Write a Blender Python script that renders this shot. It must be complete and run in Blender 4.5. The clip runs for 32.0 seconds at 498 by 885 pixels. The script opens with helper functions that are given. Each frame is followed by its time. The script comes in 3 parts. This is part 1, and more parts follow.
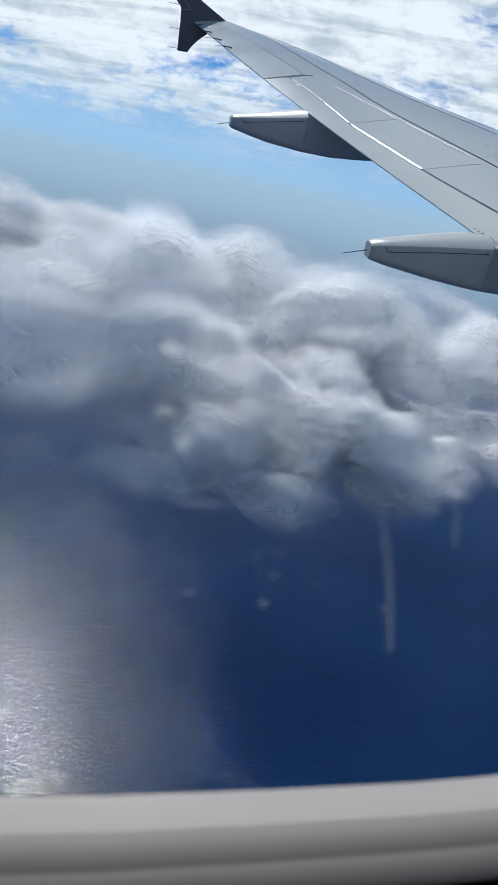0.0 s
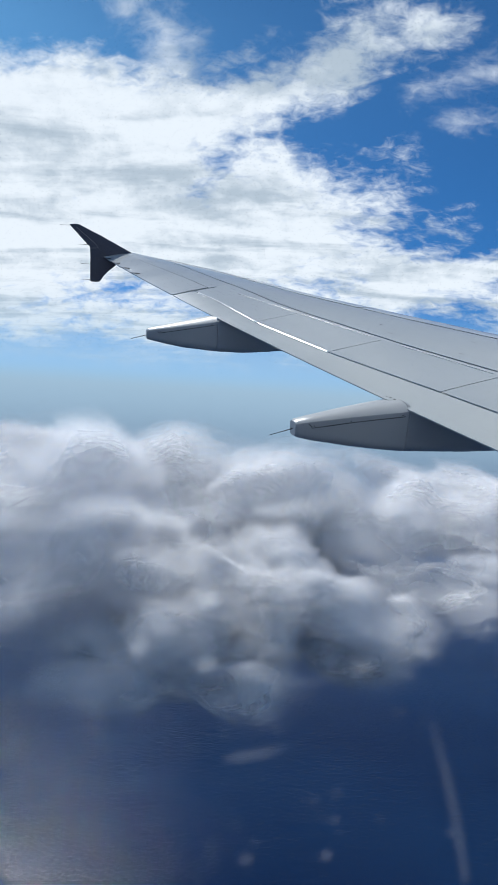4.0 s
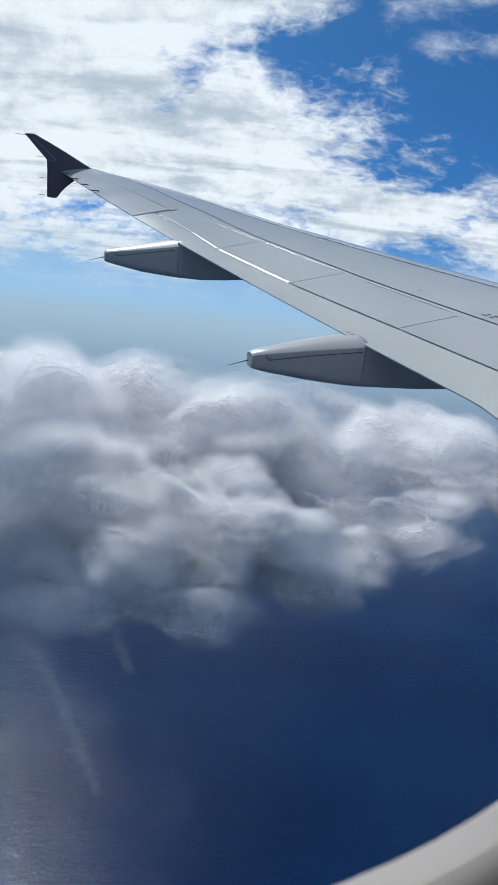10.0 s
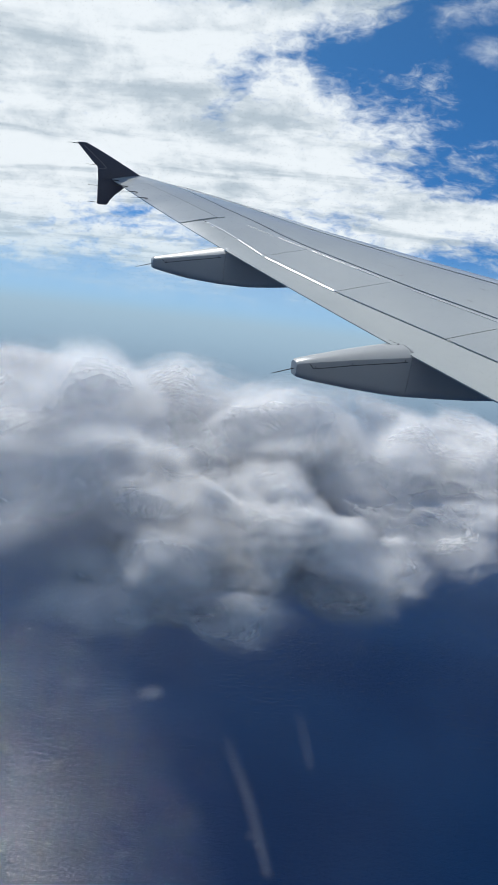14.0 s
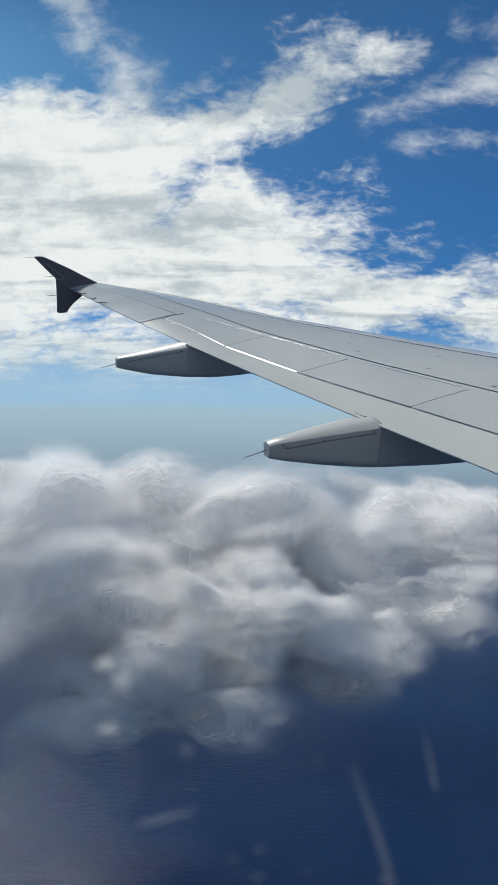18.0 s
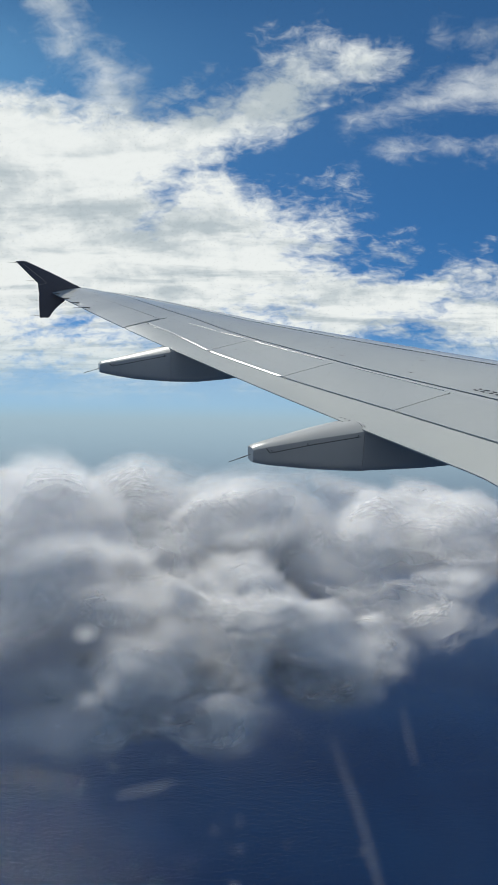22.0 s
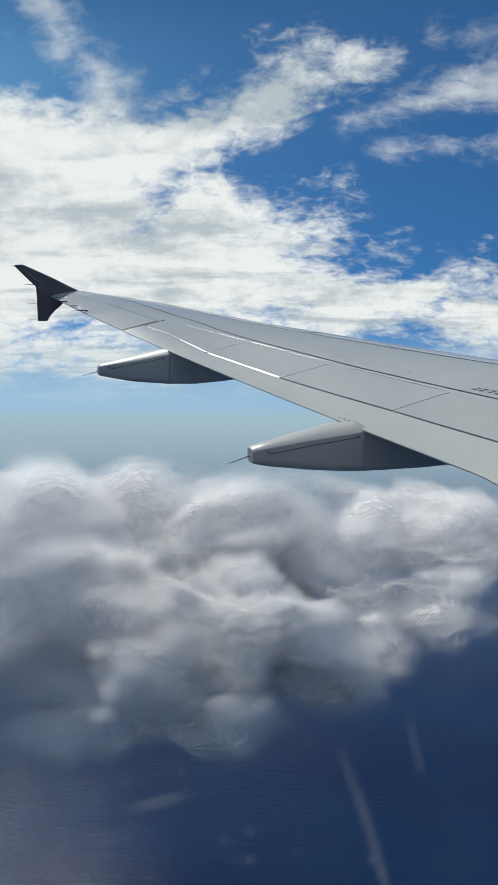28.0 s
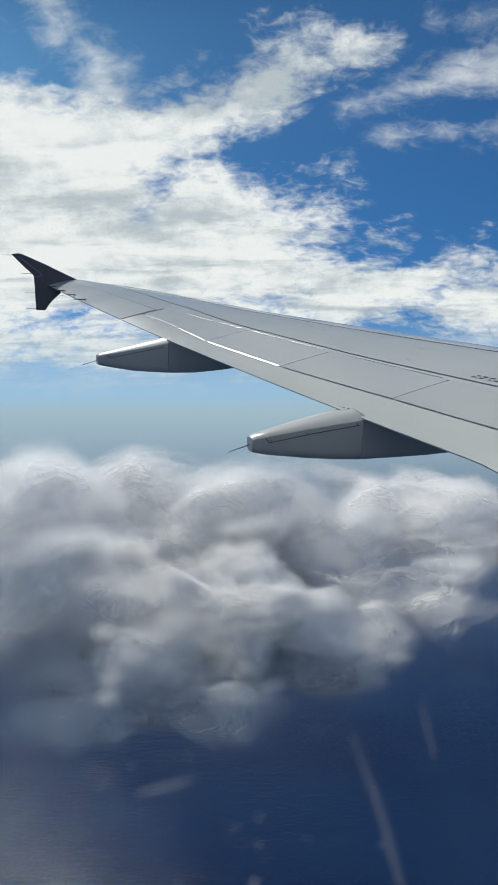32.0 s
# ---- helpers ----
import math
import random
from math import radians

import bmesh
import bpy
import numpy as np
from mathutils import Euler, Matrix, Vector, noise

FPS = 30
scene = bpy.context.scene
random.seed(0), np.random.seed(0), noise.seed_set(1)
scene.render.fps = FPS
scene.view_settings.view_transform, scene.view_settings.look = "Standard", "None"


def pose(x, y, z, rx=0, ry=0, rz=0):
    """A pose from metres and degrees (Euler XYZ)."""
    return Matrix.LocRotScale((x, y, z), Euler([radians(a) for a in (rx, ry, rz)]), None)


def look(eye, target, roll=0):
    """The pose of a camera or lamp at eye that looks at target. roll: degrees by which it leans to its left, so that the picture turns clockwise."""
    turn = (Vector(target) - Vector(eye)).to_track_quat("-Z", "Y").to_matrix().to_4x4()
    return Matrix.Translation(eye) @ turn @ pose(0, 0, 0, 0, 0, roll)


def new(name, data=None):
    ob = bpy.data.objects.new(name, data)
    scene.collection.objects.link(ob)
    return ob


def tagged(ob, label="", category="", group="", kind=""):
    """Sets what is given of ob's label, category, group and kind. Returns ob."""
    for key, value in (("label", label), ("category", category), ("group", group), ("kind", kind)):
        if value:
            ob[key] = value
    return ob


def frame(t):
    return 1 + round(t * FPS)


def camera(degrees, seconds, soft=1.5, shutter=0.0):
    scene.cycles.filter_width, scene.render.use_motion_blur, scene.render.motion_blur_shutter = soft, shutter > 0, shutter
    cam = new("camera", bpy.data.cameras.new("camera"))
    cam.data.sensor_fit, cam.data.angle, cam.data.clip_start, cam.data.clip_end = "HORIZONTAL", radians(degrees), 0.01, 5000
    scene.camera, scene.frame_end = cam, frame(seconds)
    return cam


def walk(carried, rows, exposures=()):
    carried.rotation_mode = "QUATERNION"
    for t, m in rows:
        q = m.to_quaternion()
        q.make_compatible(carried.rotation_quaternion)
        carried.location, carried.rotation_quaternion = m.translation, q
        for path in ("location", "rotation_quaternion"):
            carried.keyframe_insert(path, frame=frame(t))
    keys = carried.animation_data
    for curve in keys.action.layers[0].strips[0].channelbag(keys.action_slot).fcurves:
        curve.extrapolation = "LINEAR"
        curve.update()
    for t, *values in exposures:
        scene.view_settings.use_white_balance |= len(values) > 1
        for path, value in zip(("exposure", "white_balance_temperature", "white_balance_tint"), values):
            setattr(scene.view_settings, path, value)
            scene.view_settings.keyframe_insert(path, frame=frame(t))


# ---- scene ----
# An airliner's port wing over the sea, seen through a cabin window behind the wing.
# Aircraft axes: x forward, y outboard from the centre line, z up, from the wing's leading edge at the fuselage.
TILT = 4.0                        # how far the level aircraft's window view looks below the horizon, degrees
AIR = pose(0, 0, 0, 90 - TILT, 0, -20.2) @ pose(0, 0, 0, 90 - 11.95, 0.5, -20.2).inverted()

cam = camera(40.73, 32.0, soft=1.5)
# focused on the wing; the pane a hand's width away is out of focus
cam.data.dof.use_dof, cam.data.dof.focus_distance, cam.data.dof.aperture_fstop = True, 14.0, 20.0
# seconds, place in aircraft axes, yaw, pitch, roll
ROWS = [
    (0.0, -10.194, 1.652, 1.719, -8.21, -30.54, -9.11),
    (0.5, -10.196, 1.653, 1.720, -9.21, -29.89, -8.79),
    (1.0, -10.198, 1.654, 1.722, -11.09, -27.41, -7.58),
    (1.5, -10.201, 1.655, 1.724, -14.02, -19.52, -5.89),
    (2.0, -10.204, 1.656, 1.725, -15.01, -16.10, -3.90),
    (2.5, -10.207, 1.656, 1.726, -15.25, -14.83, -2.94),
    (3.0, -10.208, 1.657, 1.726, -15.09, -14.15, -2.60),
    (3.5, -10.209, 1.657, 1.727, -15.46, -13.89, -2.53),
    (4.0, -10.209, 1.657, 1.727, -16.01, -14.03, -2.63),
    (4.5, -10.208, 1.657, 1.727, -16.97, -14.34, -2.78),
    (6.5, -10.192, 1.650, 1.721, -17.56, -15.63, -2.56),
    (7.0, -10.186, 1.647, 1.722, -17.93, -17.02, -3.76),
    (8.0, -10.163, 1.639, 1.727, -18.93, -19.45, -5.12),
    (8.5, -10.152, 1.637, 1.730, -18.95, -19.68, -5.42),
    (9.0, -10.144, 1.638, 1.731, -18.88, -20.07, -5.51),
    (9.5, -10.140, 1.638, 1.729, -18.34, -19.74, -5.50),
    (10.0, -10.141, 1.640, 1.729, -18.59, -19.73, -5.37),
    (10.5, -10.147, 1.643, 1.732, -18.45, -19.78, -5.29),
    (11.0, -10.157, 1.646, 1.738, -16.80, -19.40, -4.46),
    (11.5, -10.168, 1.650, 1.745, -15.93, -19.03, -4.83),
    (12.0, -10.174, 1.651, 1.749, -15.53, -19.09, -5.13),
    (12.5, -10.177, 1.652, 1.750, -14.95, -18.92, -5.49),
    (13.0, -10.177, 1.652, 1.750, -14.76, -19.24, -5.59),
    (13.5, -10.176, 1.652, 1.749, -14.79, -19.43, -5.66),
    (15.5, -10.162, 1.653, 1.741, -16.13, -20.03, -4.73),
    (16.0, -10.168, 1.654, 1.738, -16.26, -18.86, -3.57),
    (16.5, -10.175, 1.654, 1.735, -16.68, -15.36, -1.89),
    (17.0, -10.182, 1.654, 1.733, -17.16, -13.48, -0.81),
    (17.5, -10.189, 1.654, 1.732, -18.14, -12.73, -0.46),
    (18.0, -10.195, 1.655, 1.732, -18.71, -12.01, -0.32),
    (18.5, -10.198, 1.655, 1.732, -18.70, -11.72, -0.31),
    (19.0, -10.198, 1.654, 1.731, -19.38, -11.86, -0.10),
    (19.5, -10.196, 1.652, 1.730, -19.84, -11.98, -0.16),
    (20.0, -10.195, 1.651, 1.729, -19.60, -11.93, -0.17),
    (20.5, -10.195, 1.651, 1.728, -19.81, -12.00, -0.09),
    (21.0, -10.195, 1.651, 1.728, -19.95, -11.79, -0.23),
    (21.5, -10.195, 1.652, 1.728, -20.04, -11.68, -0.20),
    (22.0, -10.195, 1.652, 1.727, -20.08, -11.60, -0.34),
    (22.5, -10.195, 1.652, 1.726, -20.18, -12.13, -0.38),
    (23.0, -10.195, 1.652, 1.725, -19.83, -12.42, -0.04),
    (23.5, -10.195, 1.652, 1.724, -20.04, -12.31, 0.02),
    (24.0, -10.195, 1.652, 1.723, -20.02, -12.00, 0.07),
    (24.5, -10.193, 1.652, 1.722, -19.77, -11.71, 0.02),
    (25.0, -10.192, 1.652, 1.722, -19.84, -11.60, 0.11),
    (25.5, -10.191, 1.652, 1.722, -19.97, -11.37, 0.17),
    (26.0, -10.190, 1.651, 1.721, -19.93, -11.35, 0.21),
    (26.5, -10.190, 1.651, 1.721, -20.15, -11.34, 0.28),
    (28.5, -10.198, 1.651, 1.732, -20.25, -11.69, 0.21),
    (29.0, -10.197, 1.651, 1.731, -20.14, -11.93, 0.40),
    (29.5, -10.197, 1.652, 1.730, -20.34, -11.90, 0.45),
    (30.0, -10.197, 1.652, 1.728, -20.26, -11.76, 0.46),
    (30.5, -10.197, 1.653, 1.727, -20.19, -11.85, 0.64),
    (31.0, -10.198, 1.653, 1.727, -20.29, -11.80, 0.40),
    (31.5, -10.198, 1.654, 1.727, -20.41, -12.04, 0.39),
    (32.0, -10.197, 1.655, 1.727, -20.35, -12.45, 0.47),
]
EXPOSURES = [(0, 0.1, 5950, 8), (4.5, 0.1, 5950, 8), (13.5, 0.1, 6150, 8), (16.5, 0.05, 6350, 5), (18.5, 0.03, 6550, 6), (32, 0.03, 6550, 6)]
walk(cam, [(t, AIR @ pose(x, y, z, 90 + pitch, roll, yaw)) for t, x, y, z, yaw, pitch, roll in ROWS], EXPOSURES)

# ---- sky and sun ----
VIEW = 20.2                       # the way the window looks, degrees from +y towards +x
SUN_AZ, SUN_EL = -10.0, 50.0      # the sun stands left of the view, high over the wing tip


def heading(az, el=0.0):
    a, e = radians(az), radians(el)
    return Vector((math.sin(a) * math.cos(e), math.cos(a) * math.cos(e), math.sin(e)))


def node(tree, kind, values=(), links=(), **props):
    n = tree.nodes.new(kind)
    for key, value in props.items():
        setattr(n, key, value)
    for key, value in dict(values).items():
        n.inputs[key].default_value = value
    for key, socket in dict(links).items():
        tree.links.new(socket, n.inputs[key])
    return n


def maths(tree, op, a, b=None, c=None, clamp=False):
    n = tree.nodes.new("ShaderNodeMath")
    n.operation, n.use_clamp = op, clamp
    for i, v in enumerate((a, b, c)):
        if v is None:
            continue
        if isinstance(v, (int, float)):
            n.inputs[i].default_value = v
        else:
            tree.links.new(v, n.inputs[i])
    return n.outputs[0]


def ramp(tree, socket, lo, hi, a=0.0, b=1.0):
    n = node(tree, "ShaderNodeMapRange", {1: lo, 2: hi, 3: a, 4: b}, {0: socket}, interpolation_type="SMOOTHSTEP")
    return n.outputs[0]


def noise_tex(tree, vector, scale, detail=6.0, rough=0.55, distortion=0.0, dims="3D"):
    n = node(tree, "ShaderNodeTexNoise", {"Scale": scale, "Detail": detail, "Roughness": rough, "Distortion": distortion}, {"Vector": vector}, noise_dimensions=dims)
    return n.outputs[0]


def make_sky():
    world = bpy.data.worlds.new("sky")
    scene.world = world
    world.use_nodes = True
    t = world.node_tree
    t.nodes.clear()
    co = t.nodes.new("ShaderNodeTexCoord").outputs["Generated"]
    z = node(t, "ShaderNodeSeparateXYZ", links={0: co}).outputs[2]
    above = maths(t, "MAXIMUM", z, 0.0)
    el = maths(t, "ARCSINE", z)

    def vec(op, a, b, out=0):
        n = t.nodes.new("ShaderNodeVectorMath")
        n.operation = op
        for i, v in enumerate((a, b)):
            if isinstance(v, (tuple, Vector)):
                n.inputs[i].default_value = tuple(v)
            elif v is not None:
                t.links.new(v, n.inputs[i])
        return n.outputs[out]

    # clear air: deep blue, its gradient drawn down towards the horizon
    sky = node(t, "ShaderNodeTexSky", sky_type="NISHITA", sun_disc=False, sun_elevation=radians(SUN_EL), sun_rotation=radians(SUN_AZ), air_density=0.8, dust_density=0.25, ozone_density=4.0)
    t.links.new(vec("MULTIPLY_ADD", co, (1, 1, 1.6)), sky.inputs[0])
    sky.inputs[0].links[0].from_node.inputs[2].default_value = (0, 0, 0.12)
    blue = vec("MULTIPLY", sky.outputs[0], (0.029, 0.066, 0.088))
    # the cloud sheet's own plane: compressed towards the horizon, as a flat layer overhead is
    fwd, right = heading(VIEW), heading(VIEW + 90)
    den = maths(t, "ADD", above, 0.16)
    fx, fy = maths(t, "DIVIDE", vec("DOT_PRODUCT", co, right, 1), den), maths(t, "DIVIDE", vec("DOT_PRODUCT", co, fwd, 1), den)
    flat = node(t, "ShaderNodeCombineXYZ", links={0: fx, 1: fy}).outputs[0]
    den = maths(t, "ADD", above, 0.55)
    tuft = node(t, "ShaderNodeCombineXYZ", links={0: maths(t, "DIVIDE", vec("DOT_PRODUCT", co, right, 1), den), 1: maths(t, "DIVIDE", vec("DOT_PRODUCT", co, fwd, 1), den), 2: maths(t, "MULTIPLY", el, 0.6)}).outputs[0]
    # the sky ahead as a chart, 1 unit about 4.8 degrees, x to the right and y down
    ahead = heading(VIEW, -TILT)
    up = right.cross(ahead)
    depth = maths(t, "MAXIMUM", vec("DOT_PRODUCT", co, ahead, 1), 0.08)
    cx = maths(t, "MULTIPLY_ADD", maths(t, "DIVIDE", vec("DOT_PRODUCT", co, right, 1), depth), 11.88, 4.41)
    cy = maths(t, "MULTIPLY_ADD", maths(t, "DIVIDE", vec("DOT_PRODUCT", co, up, 1), depth), -11.88, 7.84)
    chart = node(t, "ShaderNodeCombineXYZ", links={0: cx, 1: cy}).outputs[0]
    warp = vec("SUBTRACT", node(t, "ShaderNodeTexNoise", {"Scale": 1.5, "Detail": 3.0, "Roughness": 0.55}, {"Vector": flat}).outputs["Color"], (0.5, 0.5, 0.5))
    chart = vec("ADD", chart, vec("MULTIPLY", warp, (2.4, 1.5, 0.0)))

    def streak(a, b, r0, r1):
        """How deep a direction lies inside a band of cloud from a to b of the chart, r0 and r1 its half widths."""
        a, b = Vector((*a, 0)), Vector((*b, 0))
        ba = b - a
        pa = vec("SUBTRACT", chart, a)
        h = maths(t, "MULTIPLY", vec("DOT_PRODUCT", pa, ba, 1), 1 / ba.length_squared, clamp=True)
        off = node(t, "ShaderNodeVectorMath", {0: tuple(ba)}, {3: h}, operation="SCALE").outputs[0]
        return maths(t, "SUBTRACT", maths(t, "MULTIPLY_ADD", h, r1 - r0, r0), vec("LENGTH", vec("SUBTRACT", pa, off), None, 1))

    def union(bands):
        out = streak(*bands[0])
        for band in bands[1:]:
            out = maths(t, "MAXIMUM", out, streak(*band))
        return out

    billow = maths(t, "SUBTRACT", noise_tex(t, tuft, 5.0, 9, 0.6, 0.35), 0.5)
    ripple = maths(t, "SUBTRACT", noise_tex(t, node(t, "ShaderNodeMapping", {"Rotation": (0, 0, 0.5), "Scale": (1.0, 1.6, 1)}, {"Vector": tuft}).outputs[0], 30, 4, 0.6, 0.5), 0.5)
    rough = maths(t, "ADD", maths(t, "MULTIPLY", billow, 2.9), maths(t, "MULTIPLY", ripple, 1.25))
    # thick bank towards the sun with an arm reaching out of it, and loose tufts along its rim
    bank = union([((-5, 3.3), (1.6, 3.2), 2.2, 1.5), ((-5, 5.0), (4.6, 4.7), 1.5, 1.0), ((1.8, 3.4), (5.0, 1.35), 1.15, 0.62), ((5.0, 1.35), (6.9, 1.0), 0.62, 0.12),
                  ((3.2, 3.9), (5.9, 3.8), 0.95, 0.4), ((3.4, 5.0), (8.8, 5.5), 1.0, 0.5), ((6.3, 4.1), (7.3, 4.5), 0.14, 0.2), ((7.3, 4.9), (8.9, 4.9), 0.16, 0.1), ((-5, 6.2), (4.2, 6.2), 0.75, 0.4)])
    solid = ramp(t, maths(t, "ADD", bank, rough), -0.30, 0.62)
    # thin veils: mares' tails, a torn band over the bank, layers low over the horizon
    veil = union([((6.2, 2.1), (9.4, 1.2), 0.10, 0.5), ((7.2, 2.7), (9.2, 2.4), 0.2, 0.3), ((7.7, 0.5), (8.9, 0.4), 0.15, 0.15), ((0.0, -0.9), (2.0, 1.7), 0.5, 0.5), ((-5, 6.3), (5.4, 6.4), 0.75, 0.35), ((5.6, 6.2), (9.5, 6.25), 0.25, 0.3), ((-5, 6.7), (4.8, 6.75), 0.42, 0.2), ((3.0, 6.6), (9.5, 6.7), 0.12, 0.18)])
    thin = ramp(t, maths(t, "ADD", veil, maths(t, "MULTIPLY", rough, 0.75)), -0.25, 0.75, 0.0, 0.72)
    # scattered cloud in the rest of the sky
    rest = maths(t, "MULTIPLY", ramp(t, maths(t, "ADD", noise_tex(t, flat, 0.9, 6, 0.6, 0.3), 0.0), 0.46, 0.62), ramp(t, z, 0.52, 0.66))
    mask = maths(t, "MAXIMUM", maths(t, "MAXIMUM", solid, thin), rest)
    mask = maths(t, "MULTIPLY", mask, ramp(t, el, -0.02, 0.03))
    lanes = noise_tex(t, node(t, "ShaderNodeMapping", {"Scale": (0.55, 1.5, 1)}, {"Vector": flat}).outputs[0], 2.3, 5, 0.55, 0.5)
    shade = maths(t, "ADD", maths(t, "MULTIPLY", lanes, 0.72), maths(t, "MULTIPLY", noise_tex(t, tuft, 22.0, 5, 0.62, 0.3), 0.28))
    cloud_white = node(t, "ShaderNodeMix", {6: (0.46, 0.52, 0.57, 1), 7: (0.83, 0.85, 0.86, 1)}, {0: ramp(t, shade, 0.36, 0.56)}, data_type="RGBA").outputs[2]
    sky_all = node(t, "ShaderNodeMix", links={0: mask, 6: blue, 7: cloud_white}, data_type="RGBA").outputs[2]
    # haze painted into the sky colour: moist air low over the sea
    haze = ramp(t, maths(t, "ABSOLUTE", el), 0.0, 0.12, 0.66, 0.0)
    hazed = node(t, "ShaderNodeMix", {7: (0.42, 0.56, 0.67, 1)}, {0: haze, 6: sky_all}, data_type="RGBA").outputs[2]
    # under the horizon a pale haze colour stands in for the far sea
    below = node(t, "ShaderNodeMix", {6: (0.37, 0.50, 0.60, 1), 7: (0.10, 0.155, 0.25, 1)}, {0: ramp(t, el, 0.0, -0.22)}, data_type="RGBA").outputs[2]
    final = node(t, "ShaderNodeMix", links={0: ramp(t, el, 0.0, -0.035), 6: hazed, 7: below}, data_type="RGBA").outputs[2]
    bg = node(t, "ShaderNodeBackground", {"Strength": 1.0}, {"Color": final})
    node(t, "ShaderNodeOutputWorld", links={"Surface": bg.outputs[0]})


make_sky()
sun = new("sun", bpy.data.lights.new("sun", "SUN"))
sun.data.energy, sun.data.angle, sun.data.color = 3.4, radians(0.6), (1.0, 0.96, 0.90)
sun.matrix_world = look(heading(SUN_AZ, SUN_EL) * 100, (0, 0, 0))
scene.cycles.transparent_max_bounces = 56


# ---- materials ----
def material(name):
    m = bpy.data.materials.new(name)
    m.use_nodes = True
    t = m.node_tree
    t.nodes.clear()
    out = t.nodes.new("ShaderNodeOutputMaterial")
    co = t.nodes.new("ShaderNodeTexCoord").outputs["Object"]
    return m, t, out, co


def paint(name, colour, rough=0.3, dirt=0.04, streak=0.025, metal=0.0, bump=0.0012):
    m, t, out, co = material(name)
    stretched = node(t, "ShaderNodeMapping", {"Scale": (0.35, 1.6, 1.0)}, {"Vector": co}).outputs[0]
    a = noise_tex(t, stretched, 1.1, 3, 0.5)
    b = noise_tex(t, co, 9, 4, 0.6)
    k = maths(t, "ADD", maths(t, "MULTIPLY", maths(t, "SUBTRACT", a, 0.5), streak * 2), maths(t, "MULTIPLY", maths(t, "SUBTRACT", b, 0.5), dirt))
    own = node(t, "ShaderNodeObjectInfo").outputs["Random"]      # each panel weathered a little differently
    k = maths(t, "ADD", k, maths(t, "MULTIPLY_ADD", own, 0.06, 0.97))
    col = node(t, "ShaderNodeVectorMath", {0: colour}, {1: node(t, "ShaderNodeCombineXYZ", links={0: k, 1: k, 2: k}).outputs[0]}, operation="MULTIPLY").outputs[0]
    r = maths(t, "MULTIPLY_ADD", maths(t, "SUBTRACT", a, 0.5), 0.08, rough)
    bp = node(t, "ShaderNodeBump", {"Strength": 0.25, "Distance": bump}, {"Height": noise_tex(t, co, 1.6, 1, 0.5)})
    bs = node(t, "ShaderNodeBsdfPrincipled", {"Metallic": metal, "IOR": 1.5}, {"Base Color": col, "Roughness": r, "Normal": bp.outputs[0]})
    t.links.new(bs.outputs[0], out.inputs[0])
    return m


WHITE = paint("wing_paint", (0.49, 0.51, 0.495), 0.11, dirt=0.07, streak=0.04, bump=0.004)
FLAP = paint("flap_paint", (0.54, 0.555, 0.52), 0.15, dirt=0.07, streak=0.04, bump=0.003)
FAIRING = paint("fairing_paint", (0.46, 0.465, 0.445), 0.34)
NAVY = paint("navy_paint", (0.028, 0.036, 0.070), 0.34, 0.2, 0.12)
DARK = paint("seal_rubber", (0.02, 0.021, 0.023), 0.6)
# paler than the wing paint: draws the sun glints, and the worn patches
GLINT_WEAR = paint("glint_wear_paint", (0.60, 0.61, 0.59), 0.30, 0.15, 0.3, 0.0)
PLASTIC = paint("cabin_plastic", (0.40, 0.37, 0.34), 0.45)
GASKET = paint("window_gasket", (0.30, 0.285, 0.27), 0.6)
CABIN = paint("cabin_lining", (0.16, 0.155, 0.15), 0.7)
HULL = paint("hull_paint", (0.60, 0.60, 0.58), 0.35)
PALE = paint("pinstripe_paint", (0.16, 0.17, 0.20), 0.4)
SCUFF = paint("scuff_grey", (0.22, 0.22, 0.21), 0.5)
WICK = paint("wick_graphite", (0.05, 0.05, 0.05), 0.5)
STENCIL = paint("stencil_ink", (0.03, 0.03, 0.035), 0.5)


def make_sea_material():
    m, t, out, co = material("sea_water")
    swell = noise_tex(t, node(t, "ShaderNodeMapping", {"Scale": (1, 2.0, 1), "Rotation": (0, 0, 0.75)}, {"Vector": co}).outputs[0], 0.045, 3, 0.55)
    chop = noise_tex(t, node(t, "ShaderNodeMapping", {"Scale": (1, 1.5, 1), "Rotation": (0, 0, 0.55)}, {"Vector": co}).outputs[0], 0.17, 4, 0.62, 0.6)
    height = maths(t, "ADD", maths(t, "MULTIPLY", swell, 0.55), maths(t, "MULTIPLY", chop, 0.8))
    bp = node(t, "ShaderNodeBump", {"Strength": 0.8, "Distance": 1.0}, {"Height": height})
    patch = noise_tex(t, co, 0.003, 4, 0.5)
    col = node(t, "ShaderNodeMix", {6: (0.002, 0.014, 0.052, 1), 7: (0.003, 0.020, 0.066, 1)}, {0: ramp(t, patch, 0.35, 0.65)}, data_type="RGBA").outputs[2]
    bs = node(t, "ShaderNodeBsdfPrincipled", {"Roughness": 0.10, "IOR": 1.33, "Specular IOR Level": 0.36}, {"Base Color": col, "Normal": bp.outputs[0]})
    # haze imitated by fading: the far rim turns clear, showing the painted sky haze
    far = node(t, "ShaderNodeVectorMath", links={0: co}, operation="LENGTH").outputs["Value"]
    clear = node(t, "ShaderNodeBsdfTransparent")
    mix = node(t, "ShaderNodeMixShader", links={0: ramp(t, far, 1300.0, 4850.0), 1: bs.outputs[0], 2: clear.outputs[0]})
    t.links.new(mix.outputs[0], out.inputs[0])
    return m


SEA = make_sea_material()


